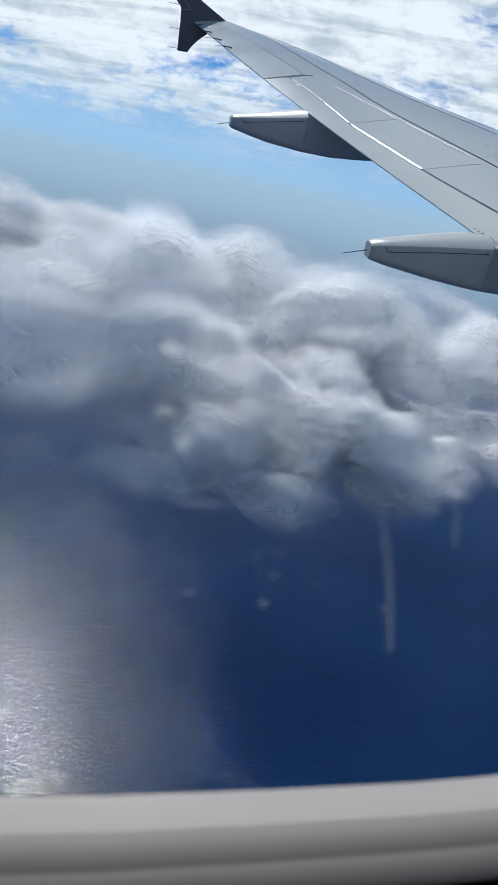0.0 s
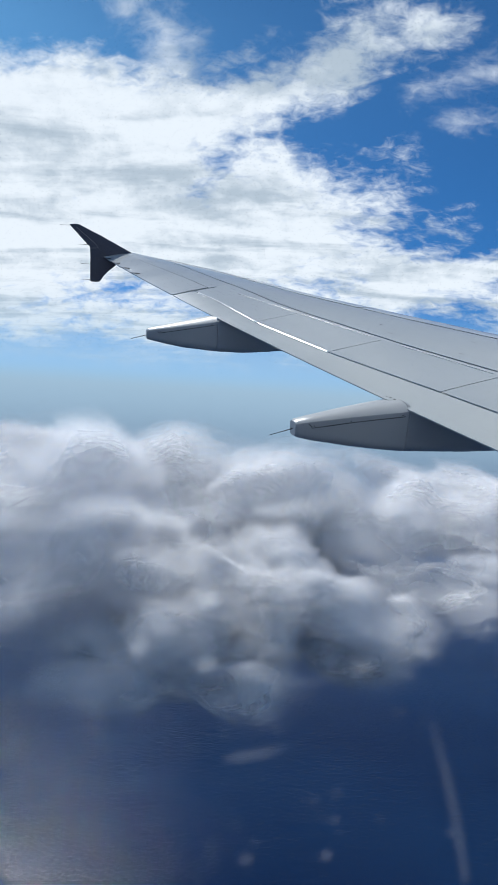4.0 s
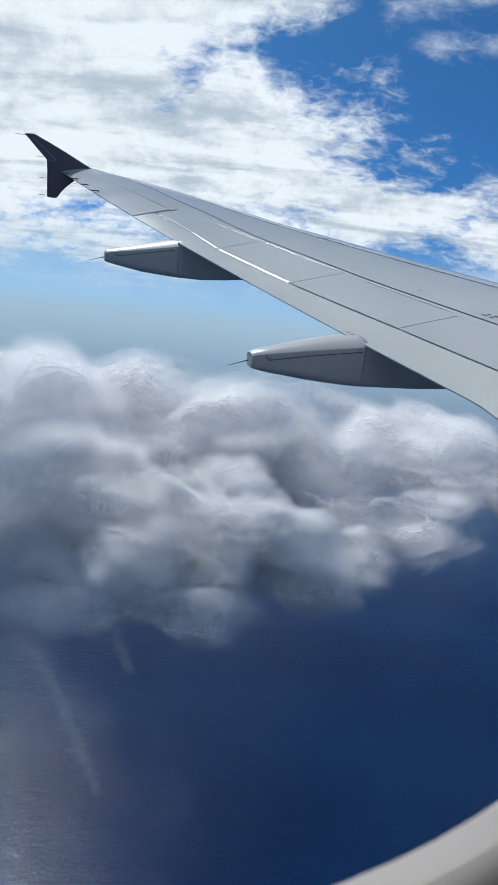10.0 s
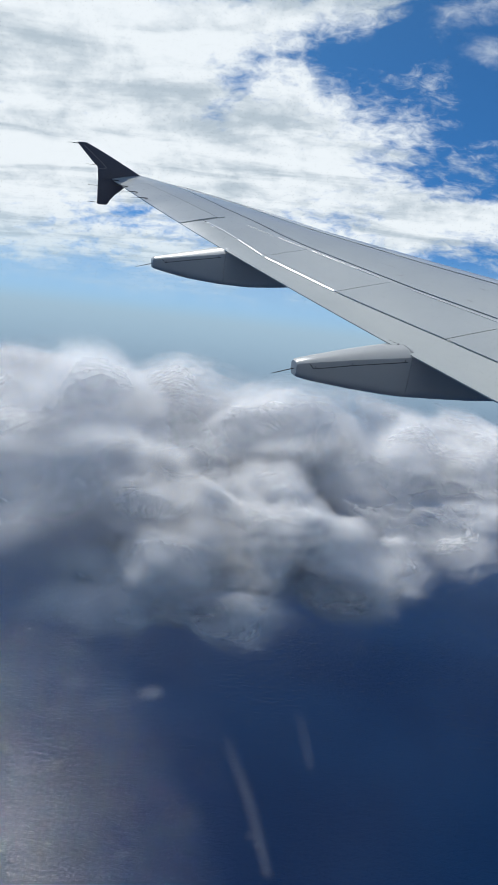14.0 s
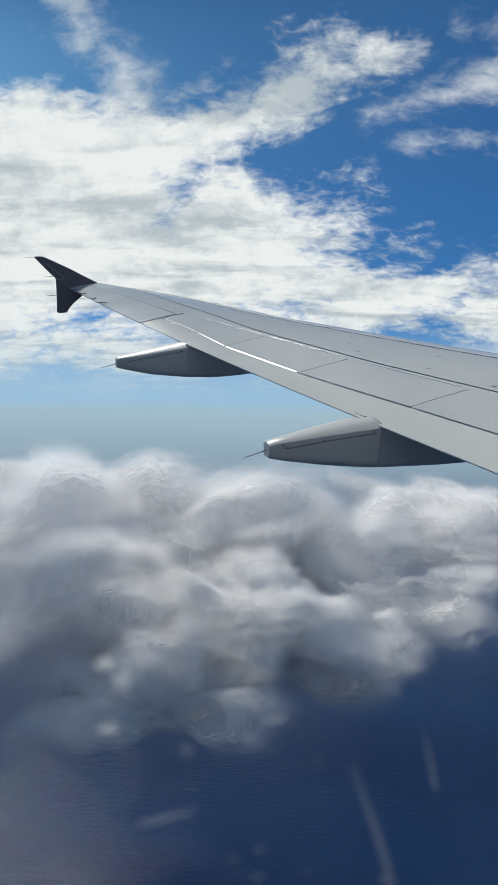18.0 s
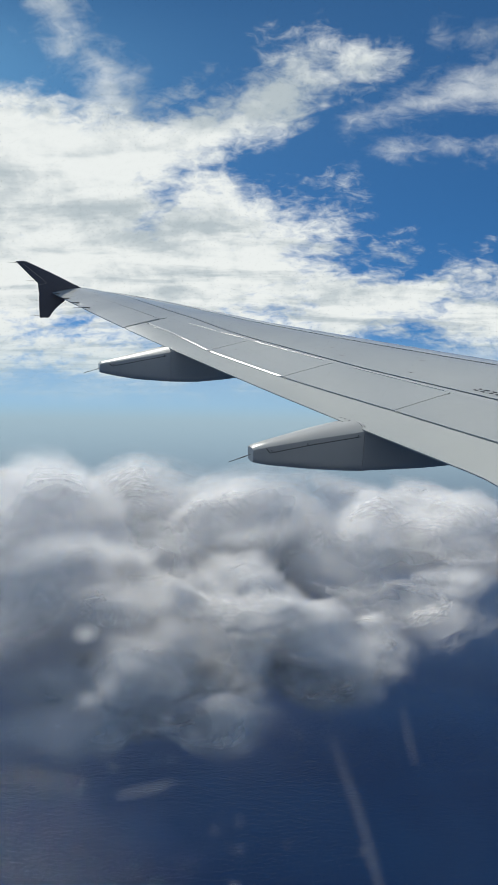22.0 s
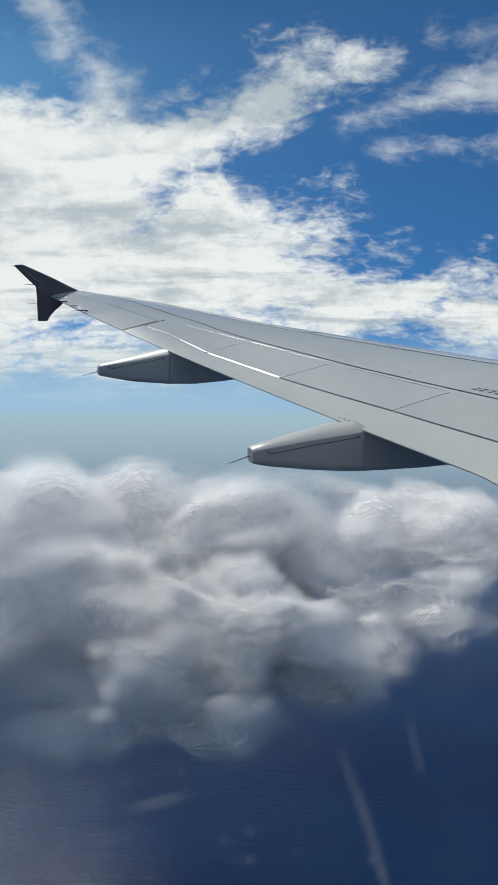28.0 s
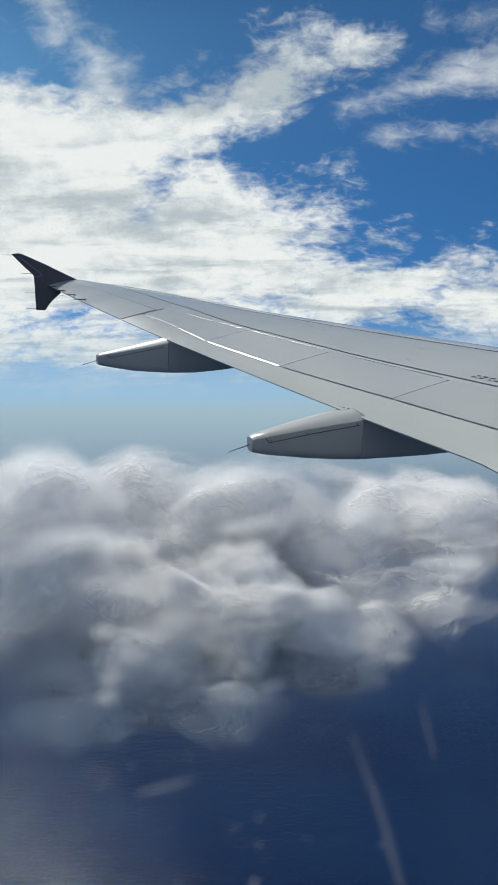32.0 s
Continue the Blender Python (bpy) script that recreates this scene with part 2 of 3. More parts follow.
def make_cloud_material():
    m, t, out, co = material("cloud_vapour")
    alpha = node(t, "ShaderNodeAttribute", attribute_name="vapour").outputs["Fac"]
    dif = node(t, "ShaderNodeBsdfDiffuse", {"Color": (0.97, 0.97, 0.97, 1)})
    tra = node(t, "ShaderNodeBsdfTranslucent", {"Color": (0.97, 0.97, 0.97, 1)})
    body = node(t, "ShaderNodeMixShader", {0: 0.6}, {1: dif.outputs[0], 2: tra.outputs[0]})
    clear = node(t, "ShaderNodeBsdfTransparent")
    mix = node(t, "ShaderNodeMixShader", links={0: alpha, 1: clear.outputs[0], 2: body.outputs[0]})
    t.links.new(mix.outputs[0], out.inputs[0])
    return m


CLOUD = make_cloud_material()


# ---- mesh helpers ----
def mesh_of(name, verts, faces, material_, smooth=True):
    me = bpy.data.meshes.new(name)
    me.from_pydata([tuple(v) for v in verts], [], faces)
    me.materials.append(material_)
    if smooth:
        me.polygons.foreach_set("use_smooth", [True] * len(me.polygons))
    me.update()
    return me


def crisp(me, angle=32):
    """Smooth faces with sharp edges where they meet at more than that angle."""
    me.set_sharp_from_angle(angle=radians(angle))
    return me


def thing(name, label, category, group="", kind="", m=None):
    ob = new(name)
    ob.empty_display_size = 0.3
    if m is not None:
        ob.matrix_world = m
    return tagged(ob, label, category, group, kind)


def part(name, me, parent, label=""):
    ob = new(name, me)
    ob.parent = parent
    return tagged(ob, label) if label else ob


# ---- sea ----
def make_sea():
    n, radius, z = 96, 4900.0, -600.0
    verts, faces = [(0, 0, z)], []
    rings = [40, 120, 300, 700, 1500, 3000, radius]
    for r in rings:
        verts += [(r * math.sin(2 * math.pi * i / n), r * math.cos(2 * math.pi * i / n), z) for i in range(n)]
    for i in range(n):
        faces.append((0, 1 + (i + 1) % n, 1 + i))
        for k in range(len(rings) - 1):
            a, b = 1 + k * n, 1 + (k + 1) * n
            faces.append((a + i, a + (i + 1) % n, b + (i + 1) % n, b + i))
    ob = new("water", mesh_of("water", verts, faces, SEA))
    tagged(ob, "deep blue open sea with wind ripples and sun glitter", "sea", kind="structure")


make_sea()

# ---- the wing ----
SWEEP, TE_KINK, TE_SLOPE, FLEX, INCIDENCE = 0.554, 6.248, 0.268, 0.652, math.sin(radians(6.391))
ROOT, TIP = 1.5, 17.035


def le_x(s):
    return -SWEEP * (s - 1.98)


def te_x(s):
    return -TE_KINK - TE_SLOPE * (s - 6.4) if s > 6.4 else -6.15 - 0.022 * (s - 1.98)


def half_thickness(f):
    f = max(0.0, min(1.0, f))
    return 0.65 * (0.2969 * math.sqrt(f) - 0.126 * f - 0.3516 * f * f + 0.2843 * f ** 3 - 0.1036 * f ** 4)


def wing_point(s, f, lift=0.0, lower=False):
    """The wing's skin at span s and chord fraction f; lift in metres off the upper side."""
    c = le_x(s) - te_x(s)
    tip = 0.33 * math.sin(math.pi * min(1.0, (s - 12.5) / 4.6)) * max(0.0, 1 - f / 0.5) ** 2 if s > 12.5 else 0.0
    droop = 0.03 * max(0.0, 1 - f / 0.25) * max(0.0, min(1.0, (11.5 - s) / 3.0))
    base = math.tan(radians(5.1)) * (s - 1.98) + FLEX * ((s - 1.98) / 15) ** 2 - INCIDENCE * (f - 0.5) * c
    h = -0.62 * half_thickness(f) * c if lower else half_thickness(f) * c
    return Vector((le_x(s) - f * c + tip, s, base + h + lift - droop))


def panel(name, s0, s1, f0, f1, depth, material_, lift=0.0, ns=24, nf=8):
    """A skin panel between two spans and two chord lines (numbers or functions of the span), with depth."""
    fa = f0 if callable(f0) else (lambda s: f0)
    fb = f1 if callable(f1) else (lambda s: f1)
    verts, faces = [], []
    for i in range(ns + 1):
        s = s0 + (s1 - s0) * i / ns
        for j in range(nf + 1):
            f = fa(s) + (fb(s) - fa(s)) * j / nf
            verts.append(wing_point(s, f, lift))
    idx = lambda i, j: i * (nf + 1) + j
    for i in range(ns):
        for j in range(nf):
            faces.append((idx(i, j), idx(i, j + 1), idx(i + 1, j + 1), idx(i + 1, j)))
    rim = [idx(0, j) for j in range(nf + 1)] + [idx(i, nf) for i in range(1, ns + 1)] + [idx(ns, j) for j in range(nf - 1, -1, -1)] + [idx(i, 0) for i in range(ns - 1, 0, -1)]
    k0 = len(verts)
    n = len(rim)
    for k in rim:
        verts.append(verts[k].copy())
    for k in range(n):
        verts.append(verts[k0 + k] + Vector((0, 0, -depth)))
    for k in range(n):
        a, b = k, (k + 1) % n
        faces.append((k0 + b, k0 + a, k0 + n + a, k0 + n + b))
    return mesh_of(name, verts, faces, material_)


def wedge(name, s0, s1, f0, f1, material_, lift=0.0, ns=24, nf=10, nose=0.0):
    """A closed trailing surface (flap, aileron): upper and lower skin from chord line f0 to f1."""
    fa = f0 if callable(f0) else (lambda s: f0)
    verts, faces = [], []
    m = 2 * nf + 1
    for i in range(ns + 1):
        s = s0 + (s1 - s0) * i / ns
        lo = fa(s)
        ring = [wing_point(s, lo + (f1 - lo) * j / nf, lift - nose * (1 - j / nf) ** 3) for j in range(nf + 1)]
        for j in range(nf, -1, -1):
            f = lo + (f1 - lo) * j / nf
            p = wing_point(s, f, 0, True)
            p.z -= 0.012
            ring.append(p)
        verts += ring
    m = 2 * (nf + 1)
    for i in range(ns):
        for j in range(m):
            a, b = i * m + j, i * m + (j + 1) % m
            faces.append((a, b, b + m, a + m))
    faces.append(tuple(range(m - 1, -1, -1)))
    faces.append(tuple(ns * m + j for j in range(m)))
    return crisp(mesh_of(name, verts, faces, material_))


def spar(s):        # dark joint ahead of the spoilers
    return float(np.interp(s, (2, 7.6, 9.4, 11.6, 12.3, 13.1, 14.0, 15.05, 16.4), (0.602, 0.592, 0.587, 0.546, 0.51, 0.44, 0.38, 0.28, 0.12)))


def hinge(s):       # spoiler hinge line
    return float(np.interp(s, (2, 8, 9.8, 11.4, 13.5), (0.625, 0.622, 0.612, 0.592, 0.57)))


def shroud(s):      # rear edge of the spoilers
    return float(np.interp(s, (2, 6.8, 8.0, 9.7, 11.4, 12.8, 13.55), (0.84, 0.84, 0.846, 0.868, 0.868, 0.80, 0.79)))


def aileron_hinge(s):
    return float(np.interp(s, (13.5, 16.6), (0.64, 0.49)))


def slat_line(s):
    return float(np.interp(s, (2, 8.5, 10.4, 13, 14.5, 16.4), (0.20, 0.235, 0.225, 0.18, 0.12, 0.05)))


wing = thing("airliner_wing", "white swept airliner wing with flaps retracted and dark blue tip fence", "airplane wing", m=AIR)


def loft_box():
    """The structure under the skin panels: a closed section from nose to tail, a little inside them."""
    verts, faces = [], []
    nf, ns = 22, 40
    m = 2 * nf
    fr = [0.5 - 0.5 * math.cos(math.pi * j / nf) for j in range(nf + 1)]
    for i in range(ns + 1):
        s = ROOT + (TIP - ROOT) * i / ns
        ring = []
        for j in range(nf + 1):
            f = 0.012 + fr[j] * 0.965
            ring.append(wing_point(s, f, -0.075 if f < 0.8 else -0.02))
        for j in range(nf - 1, 0, -1):
            ring.append(wing_point(s, 0.012 + fr[j] * 0.965, 0, True))
        verts += ring
    for i in range(ns):
        for j in range(m):
            a, b = i * m + j, i * m + (j + 1) % m
            faces.append((a, b, b + m, a + m))
    faces.append(tuple(range(m - 1, -1, -1)))
    faces.append(tuple(ns * m + j for j in range(m)))
    return mesh_of("wing_box", verts, faces, DARK)


def slat_mesh(s0, s1):
    """A leading-edge slat: wraps the nose of the wing."""
    verts, faces = [], []
    ns, nf = 14, 12
    for i in range(ns + 1):
        s = s0 + (s1 - s0) * i / ns
        top = slat_line(s) - 0.004
        for j in range(nf + 1):
            f = top * (1 - j / nf) ** 2
            verts.append(wing_point(s, f, 0.003))
        for j in range(1, nf // 2 + 1):
            f = 0.09 * (j / (nf // 2)) ** 2
            p = wing_point(s, f, -0.004, True)
            verts.append(p)
    m = nf + 1 + nf // 2
    for i in range(ns):
        for j in range(m - 1):
            a = i * m + j
            faces.append((a, a + m, a + m + 1, a + 1))
    return mesh_of("slat", verts, faces, WHITE)


def lower_skin():
    verts, faces = [], []
    ns, nf = 36, 14
    for i in range(ns + 1):
        s = ROOT + (TIP - ROOT) * i / ns
        for j in range(nf + 1):
            verts.append(wing_point(s, 0.09 + (0.86 - 0.09) * j / nf, -0.012, True))
    for i in range(ns):
        for j in range(nf):
            a = i * (nf + 1) + j
            faces.append((a, a + nf + 1, a + nf + 2, a + 1))
    return mesh_of("lower_skin", verts, faces, FLAP)


part("wing_box", loft_box(), wing, "dark structure and seals under the panel joints")
part("lower_skin", lower_skin(), wing)
GAP = 0.008
part("upper_skin", panel("upper_skin", ROOT, 16.35, lambda s: slat_line(s) + 0.003, lambda s: spar(s) - 0.006, 0.02, WHITE, ns=48, nf=12), wing)
part("tip_skin", panel("tip_skin", 16.36, TIP, lambda s: 0.02, lambda s: 0.985, 0.02, WHITE, ns=6, nf=14), wing)
part("rear_skin", panel("rear_skin", ROOT, 13.55, lambda s: spar(s) + 0.005, lambda s: hinge(s) - 0.001, 0.02, WHITE, ns=40, nf=2), wing)
part("rear_skin", panel("rear_skin", 13.55, 16.35, lambda s: spar(s) + 0.006, lambda s: aileron_hinge(s) - 0.004, 0.02, WHITE, ns=14, nf=3), wing)
for a, b in ((ROOT, 5.2), (5.22, 8.4), (8.42, 11.3), (11.32, 14.1), (14.12, 16.35)):
    part("slat", slat_mesh(a, b), wing)
SPOILERS = (ROOT, 4.2, 6.35, 8.0, 9.74, 11.4, 13.5)
for a, b in zip(SPOILERS, SPOILERS[1:]):
    part("spoiler", panel("spoiler", a + GAP, b - GAP, lambda s: hinge(s) + 0.001, lambda s: shroud(s) - 0.002, 0.03, WHITE, lift=0.003, ns=14, nf=8), wing)
part("flap", wedge("flap", 5.82, 13.53, lambda s: shroud(s) + 0.002, 1.0, FLAP, ns=44, nose=0.008), wing, "off-white outboard flap, retracted")
part("flap", wedge("flap", ROOT, 5.78, lambda s: shroud(s) + 0.002, 1.0, FLAP, ns=16, nose=0.008), wing, "off-white inboard flap, retracted")
part("aileron", wedge("aileron", 13.58, 16.34, lambda s: aileron_hinge(s) + 0.006, 1.0, WHITE, lift=0.003, ns=16), wing)


def slab(name, outline, s0, s1, material_, bevel=0.012):
    """An upright plate: an outline in x and z, from span s0 to s1, with a bevelled rim."""
    bm = bmesh.new()
    ring = [bm.verts.new((x, s0, z)) for x, z in outline]
    f = bm.faces.new(ring)
    got = bmesh.ops.extrude_face_region(bm, geom=[f])
    bmesh.ops.translate(bm, verts=[v for v in got["geom"] if isinstance(v, bmesh.types.BMVert)], vec=(0, s1 - s0, 0))
    bmesh.ops.recalc_face_normals(bm, faces=bm.faces)
    bmesh.ops.bevel(bm, geom=list(bm.edges), offset=bevel, segments=2, affect="EDGES")
    me = bpy.data.meshes.new(name)
    bm.to_mesh(me)
    bm.free()
    me.materials.append(material_)
    return me


UPPER = [(-9.80, 2.60), (-9.61, 2.61), (-9.10, 2.38), (-8.70, 2.18), (-8.44, 2.05), (-8.60, 1.99), (-9.37, 1.93), (-9.375, 2.16), (-9.55, 2.33)]
LOWER = [(-9.37, 1.93), (-8.60, 1.99), (-8.72, 1.88), (-8.84, 1.79), (-9.01, 1.65), (-9.11, 1.54), (-9.18, 1.43), (-9.38, 1.43)]
part("upper_fence", slab("upper_fence", UPPER, 17.03, 17.09, NAVY), wing, "dark navy upper wingtip fence")
part("lower_fence", slab("lower_fence", LOWER, 17.03, 17.09, NAVY), wing, "dark navy lower wingtip fence")


def ribbon(name, pts, width, y, material_):
    verts, faces = [], []
    for a, b in zip(pts, pts[1:]):
        a, b = Vector((a[0], y, a[1])), Vector((b[0], y, b[1]))
        w = Vector((-(b - a).z, 0, (b - a).x)).normalized() * width / 2
        k = len(verts)
        verts += [a - w, b - w, b + w, a + w]
        faces.append((k, k + 1, k + 2, k + 3))
    return mesh_of(name, verts, faces, material_, False)


part("pinstripe", ribbon("pinstripe", [(-9.66, 2.55), (-9.45, 2.38), (-9.28, 2.24), (-9.20, 2.16), (-9.26, 2.135), (-9.37, 2.13)], 0.012, 17.026, PALE), wing, "thin pale grey pinstripe")


def rod(name, a, b, r0, r1, material_, n=6):
    a, b = Vector(a), Vector(b)
    q = (b - a).to_track_quat("Z", "Y")
    verts = [a + q @ Vector((math.cos(2 * math.pi * i / n) * r0, math.sin(2 * math.pi * i / n) * r0, 0)) for i in range(n)]
    verts += [b + q @ Vector((math.cos(2 * math.pi * i / n) * r1, math.sin(2 * math.pi * i / n) * r1, 0)) for i in range(n)]
    faces = [(i, (i + 1) % n, n + (i + 1) % n, n + i) for i in range(n)] + [tuple(range(n - 1, -1, -1)), tuple(range(n, 2 * n))]
    return mesh_of(name, verts, faces, material_)


for x, z in ((-9.79, 2.575), (-9.42, 2.20), (-9.37, 1.80), (-9.375, 1.47)):
    part("static_wick", rod("static_wick", (x + 0.02, 17.06, z), (x - 0.20, 17.06, z), 0.006, 0.003, WICK), wing, "thin dark static discharge wick")
for s in (16.75, 16.25, 15.75, 15.25):
    p = wing_point(s, 0.93, 0.012)
    part("static_wick", rod("static_wick", p, p + Vector((-0.16, 0, 0.0)), 0.011, 0.009, WICK), wing, "thin dark static discharge wick")
    q = p + Vector((-0.16, 0, 0))
    part("static_wick", rod("static_wick", q, q + Vector((-0.16, 0, -0.01)), 0.004, 0.003, WICK), wing)


def section(x, centre, top, bottom, wt, wb):
    """One cross-section of a fairing: flat top with tight corners, flat sides, rounded keel."""
    r, k = 0.012, min(0.10, 0.4 * (top - bottom))
    pts = [(wt * 0.3, top + 0.27 * wt), (wt * 0.7, top + 0.20 * wt), (wt - r, top + 0.008), (wt, top), (wt + 0.002, top - r)]
    side = bottom + k
    pts += [(wt + (wb - wt) * 0.5, (top + side) / 2), (wb, side)]
    pts += [(wb - k * 0.9 * (1 - math.cos(a)), side - k * math.sin(a)) for a in (0.4, 0.8, 1.2, 1.5)]
    ring = [(centre - a, b) for a, b in pts] + [(centre + a, b) for a, b in reversed(pts)]
    return [(x, y, z) for y, z in ring]


def skin_sections(name, rows, centre, caps=(True, True)):
    rings = [section(x, centre, *rest) for x, *rest in rows]
    n = len(rings[0])
    verts = [p for r in rings for p in r]
    faces = []
    for k in range(len(rings) - 1):
        for i in range(n):
            a, b = k * n + i, k * n + (i + 1) % n
            faces.append((a, b, b + n, a + n))
    for on, ring in zip(caps, (range(n - 1, -1, -1), range((len(rings) - 1) * n, len(rings) * n))):
        if on:
            faces.append(tuple(ring))
    me = mesh_of(name, verts, faces, FAIRING)
    bm = bmesh.new()
    bm.from_mesh(me)
    bmesh.ops.recalc_face_normals(bm, faces=bm.faces)
    bm.to_mesh(me)
    bm.free()
    return crisp(me, 25)


def between(rows, x):
    """The fairing's row at x, between the given ones (x rising)."""
    xs = [r[0] for r in rows]
    return (x, *(float(np.interp(x, xs, [r[c] for r in rows])) for c in range(1, len(rows[0]))))


def fairing(centre, rows, split, seam):
    """A flap track fairing: a moving tail cone and a fixed nose under the wing. rows: x, top, bottom, half width at top and keel."""
    xs = sorted(set([r[0] for r in rows] + [split]))
    fine = sorted(set(xs + [xs[0] + (xs[-1] - xs[0]) * i / 16 for i in range(17)]))
    tail = [between(rows, x) for x in fine if x <= split]
    nose = [between(rows, x) for x in fine if x >= split]
    nose[0] = (split + 0.006, *nose[0][1:])
    root = part("flap_track_fairing", skin_sections("flap_track_fairing", nose, centre), wing, "pale grey flap track fairing with a blunt tail cone")
    cone = part("tail_cone", skin_sections("tail_cone", tail, centre), root)
    x0, top, bottom, wt, wb = tail[0]
    part("static_wick", rod("static_wick", (x0 + 0.03, centre, top - 0.05), (x0 - 0.24, centre, top - 0.12), 0.006, 0.003, WICK), root, "thin dark static discharge wick")
    # access panel joint on both sides of the cone
    for side in (-1, 1):
        pts = []
        for x, drop in seam:
            _, t_, b_, wt_, wb_ = between(rows, x)
            pts.append(Vector((x, centre + side * (wt_ + (wb_ - wt_) * min(1.0, drop / max(0.05, t_ - b_ - 0.08)) + 0.008), t_ - drop)))
        verts, faces = [], []
        for a, b in zip(pts, pts[1:]):
            w = Vector((-(b - a).z, 0, (b - a).x)).normalized() * 0.004
            k = len(verts)
            verts += [a - w, b - w, b + w, a + w]
            faces.append((k, k + 1, k + 2, k + 3))
        part("panel_joint", mesh_of("panel_joint", verts, faces, DARK, False), root)
    for x, drop in ((seam[1][0] + 0.02, seam[1][1] - 0.02), (seam[1][0] + 0.4, 0.04), (seam[-1][0] - 0.03, 0.03)):
        _, t_, b_, wt_, wb_ = between(rows, x)
        part("fastener", rod("fastener", (x, centre - wt_ + 0.005, t_ - drop), (x, centre - wt_ - 0.006, t_ - drop), 0.008, 0.007, DARK, 8), root)
    return root


F3 = [(-7.81, 0.245, 0.12, 0.085, 0.08), (-7.78, 0.26, 0.105, 0.10, 0.095), (-7.62, 0.285, 0.068, 0.13, 0.125), (-7.21, 0.343, 0.01, 0.20, 0.19),
      (-6.88, 0.382, -0.025, 0.25, 0.23), (-6.70, 0.40, -0.04, 0.275, 0.25), (-6.62, 0.415, -0.045, 0.285, 0.26), (-6.25, 0.36, -0.06, 0.29, 0.26), (-5.8, 0.34, -0.08, 0.28, 0.24), (-5.36, 0.30, -0.09, 0.26, 0.20), (-4.7, 0.2, -0.04, 0.14, 0.1)]
F4 = [(-8.80, 0.81, 0.70, 0.085, 0.08), (-8.77, 0.83, 0.685, 0.10, 0.095), (-8.5, 0.872, 0.625, 0.155, 0.15), (-8.25, 0.913, 0.58, 0.205, 0.195),
      (-7.82, 0.985, 0.54, 0.285, 0.265), (-7.68, 1.015, 0.53, 0.305, 0.28), (-7.3, 0.94, 0.515, 0.305, 0.28), (-6.9, 0.92, 0.53, 0.28, 0.24), (-6.59, 0.9, 0.55, 0.26, 0.2), (-6.1, 0.8, 0.62, 0.14, 0.1)]
fairing(8.105, F3, -6.62, [(-7.68, 0.01), (-7.64, 0.065), (-7.2, 0.055), (-6.66, 0.05)])
fairing(12.185, F4, -7.74, [(-8.66, 0.01), (-8.62, 0.06), (-8.2, 0.05), (-7.80, 0.045)])

# sun glints along the spoilers' rear edge and hinge, painted as paler aft-tilted bevels; stencils
def glint_strip(name, s0, s1, line, width, lift, drop, label):
    verts, faces = [], []
    n = 24
    for i in range(n + 1):
        s = s0 + (s1 - s0) * i / n
        c = le_x(s) - te_x(s)
        verts += [wing_point(s, line(s), lift), wing_point(s, line(s) + width / c, lift - drop), wing_point(s, line(s) + width / c, lift - drop - 0.012)]
    for i in range(n):
        a = 3 * i
        faces += [(a, a + 1, a + 4, a + 3), (a + 1, a + 2, a + 5, a + 4)]
    return part(name, crisp(mesh_of(name, verts, faces, GLINT_WEAR)), wing, label)


# broken where the glint breaks, widest where it is brightest
for a, b, w in ((8.06, 8.3, 0.004), (8.45, 8.8, 0.004), (8.95, 9.70, 0.006), (9.78, 11.36, 0.017), (11.44, 12.3, 0.016), (12.36, 13.4, 0.014)):
    glint_strip("edge_bevel", a, b, lambda s: shroud(s) - 0.0035, w, 0.005, 0.006, "paler bevel painted as the sun glint on the spoiler rear edge")
for a, b in ((8.1, 8.6), (8.65, 9.4), (9.9, 10.5), (10.6, 11.3), (11.5, 12.1), (12.2, 12.9)):
    glint_strip("hinge_bevel", a, b, lambda s: hinge(s) - 0.004, 0.0045, 0.009, 0.002, "paler bevel painted as the sun glint on the spoiler hinge")
for k in range(7):
    s = 8.22 - 0.06 * k
    part("scuff_mark", panel("scuff_mark", s, s + 0.022, 0.984 - 0.002 * (k % 3), 0.987, 0.002, STENCIL, lift=0.003, ns=1, nf=1), wing)
for s, f in ((7.4, 0.40), (9.1, 0.36), (10.3, 0.42), (9.9, 0.50), (8.8, 0.52)):
    part("scuff_mark", panel("scuff_mark", s, s + 0.06, f, f + 0.006, 0.002, SCUFF, lift=0.003, ns=1, nf=1), wing)
for k, (s, f) in enumerate(((13.3, 0.806), (13.05, 0.815), (16.6, 0.80), (16.2, 0.86), (15.6, 0.93))):
    part("paint_wear", panel("paint_wear", s, s + 0.05 + 0.05 * (k % 3), f, f + 0.006 + 0.004 * (k % 2), 0.002, GLINT_WEAR, lift=0.004, ns=2, nf=1), wing, "pale worn patch of paint")
for k in range(7):
    s = 7.88 - 0.085 * k
    for row, f in enumerate((0.535, 0.552)):
        w = 0.05 if (k + row) % 3 else 0.03
        part("stencil_bar", panel("stencil_bar", s, s + w, f, f + 0.008, 0.002, STENCIL, lift=0.004, ns=1, nf=1), wing)


# ---- fuselage and cabin window ----
EYE = Vector((-10.19, 1.65, 1.735))
WIN = Vector((EYE.x + 0.050, 1.758, EYE.z - 0.030))      # middle of the window
HALF_W, HALF_H = 0.200, 0.178


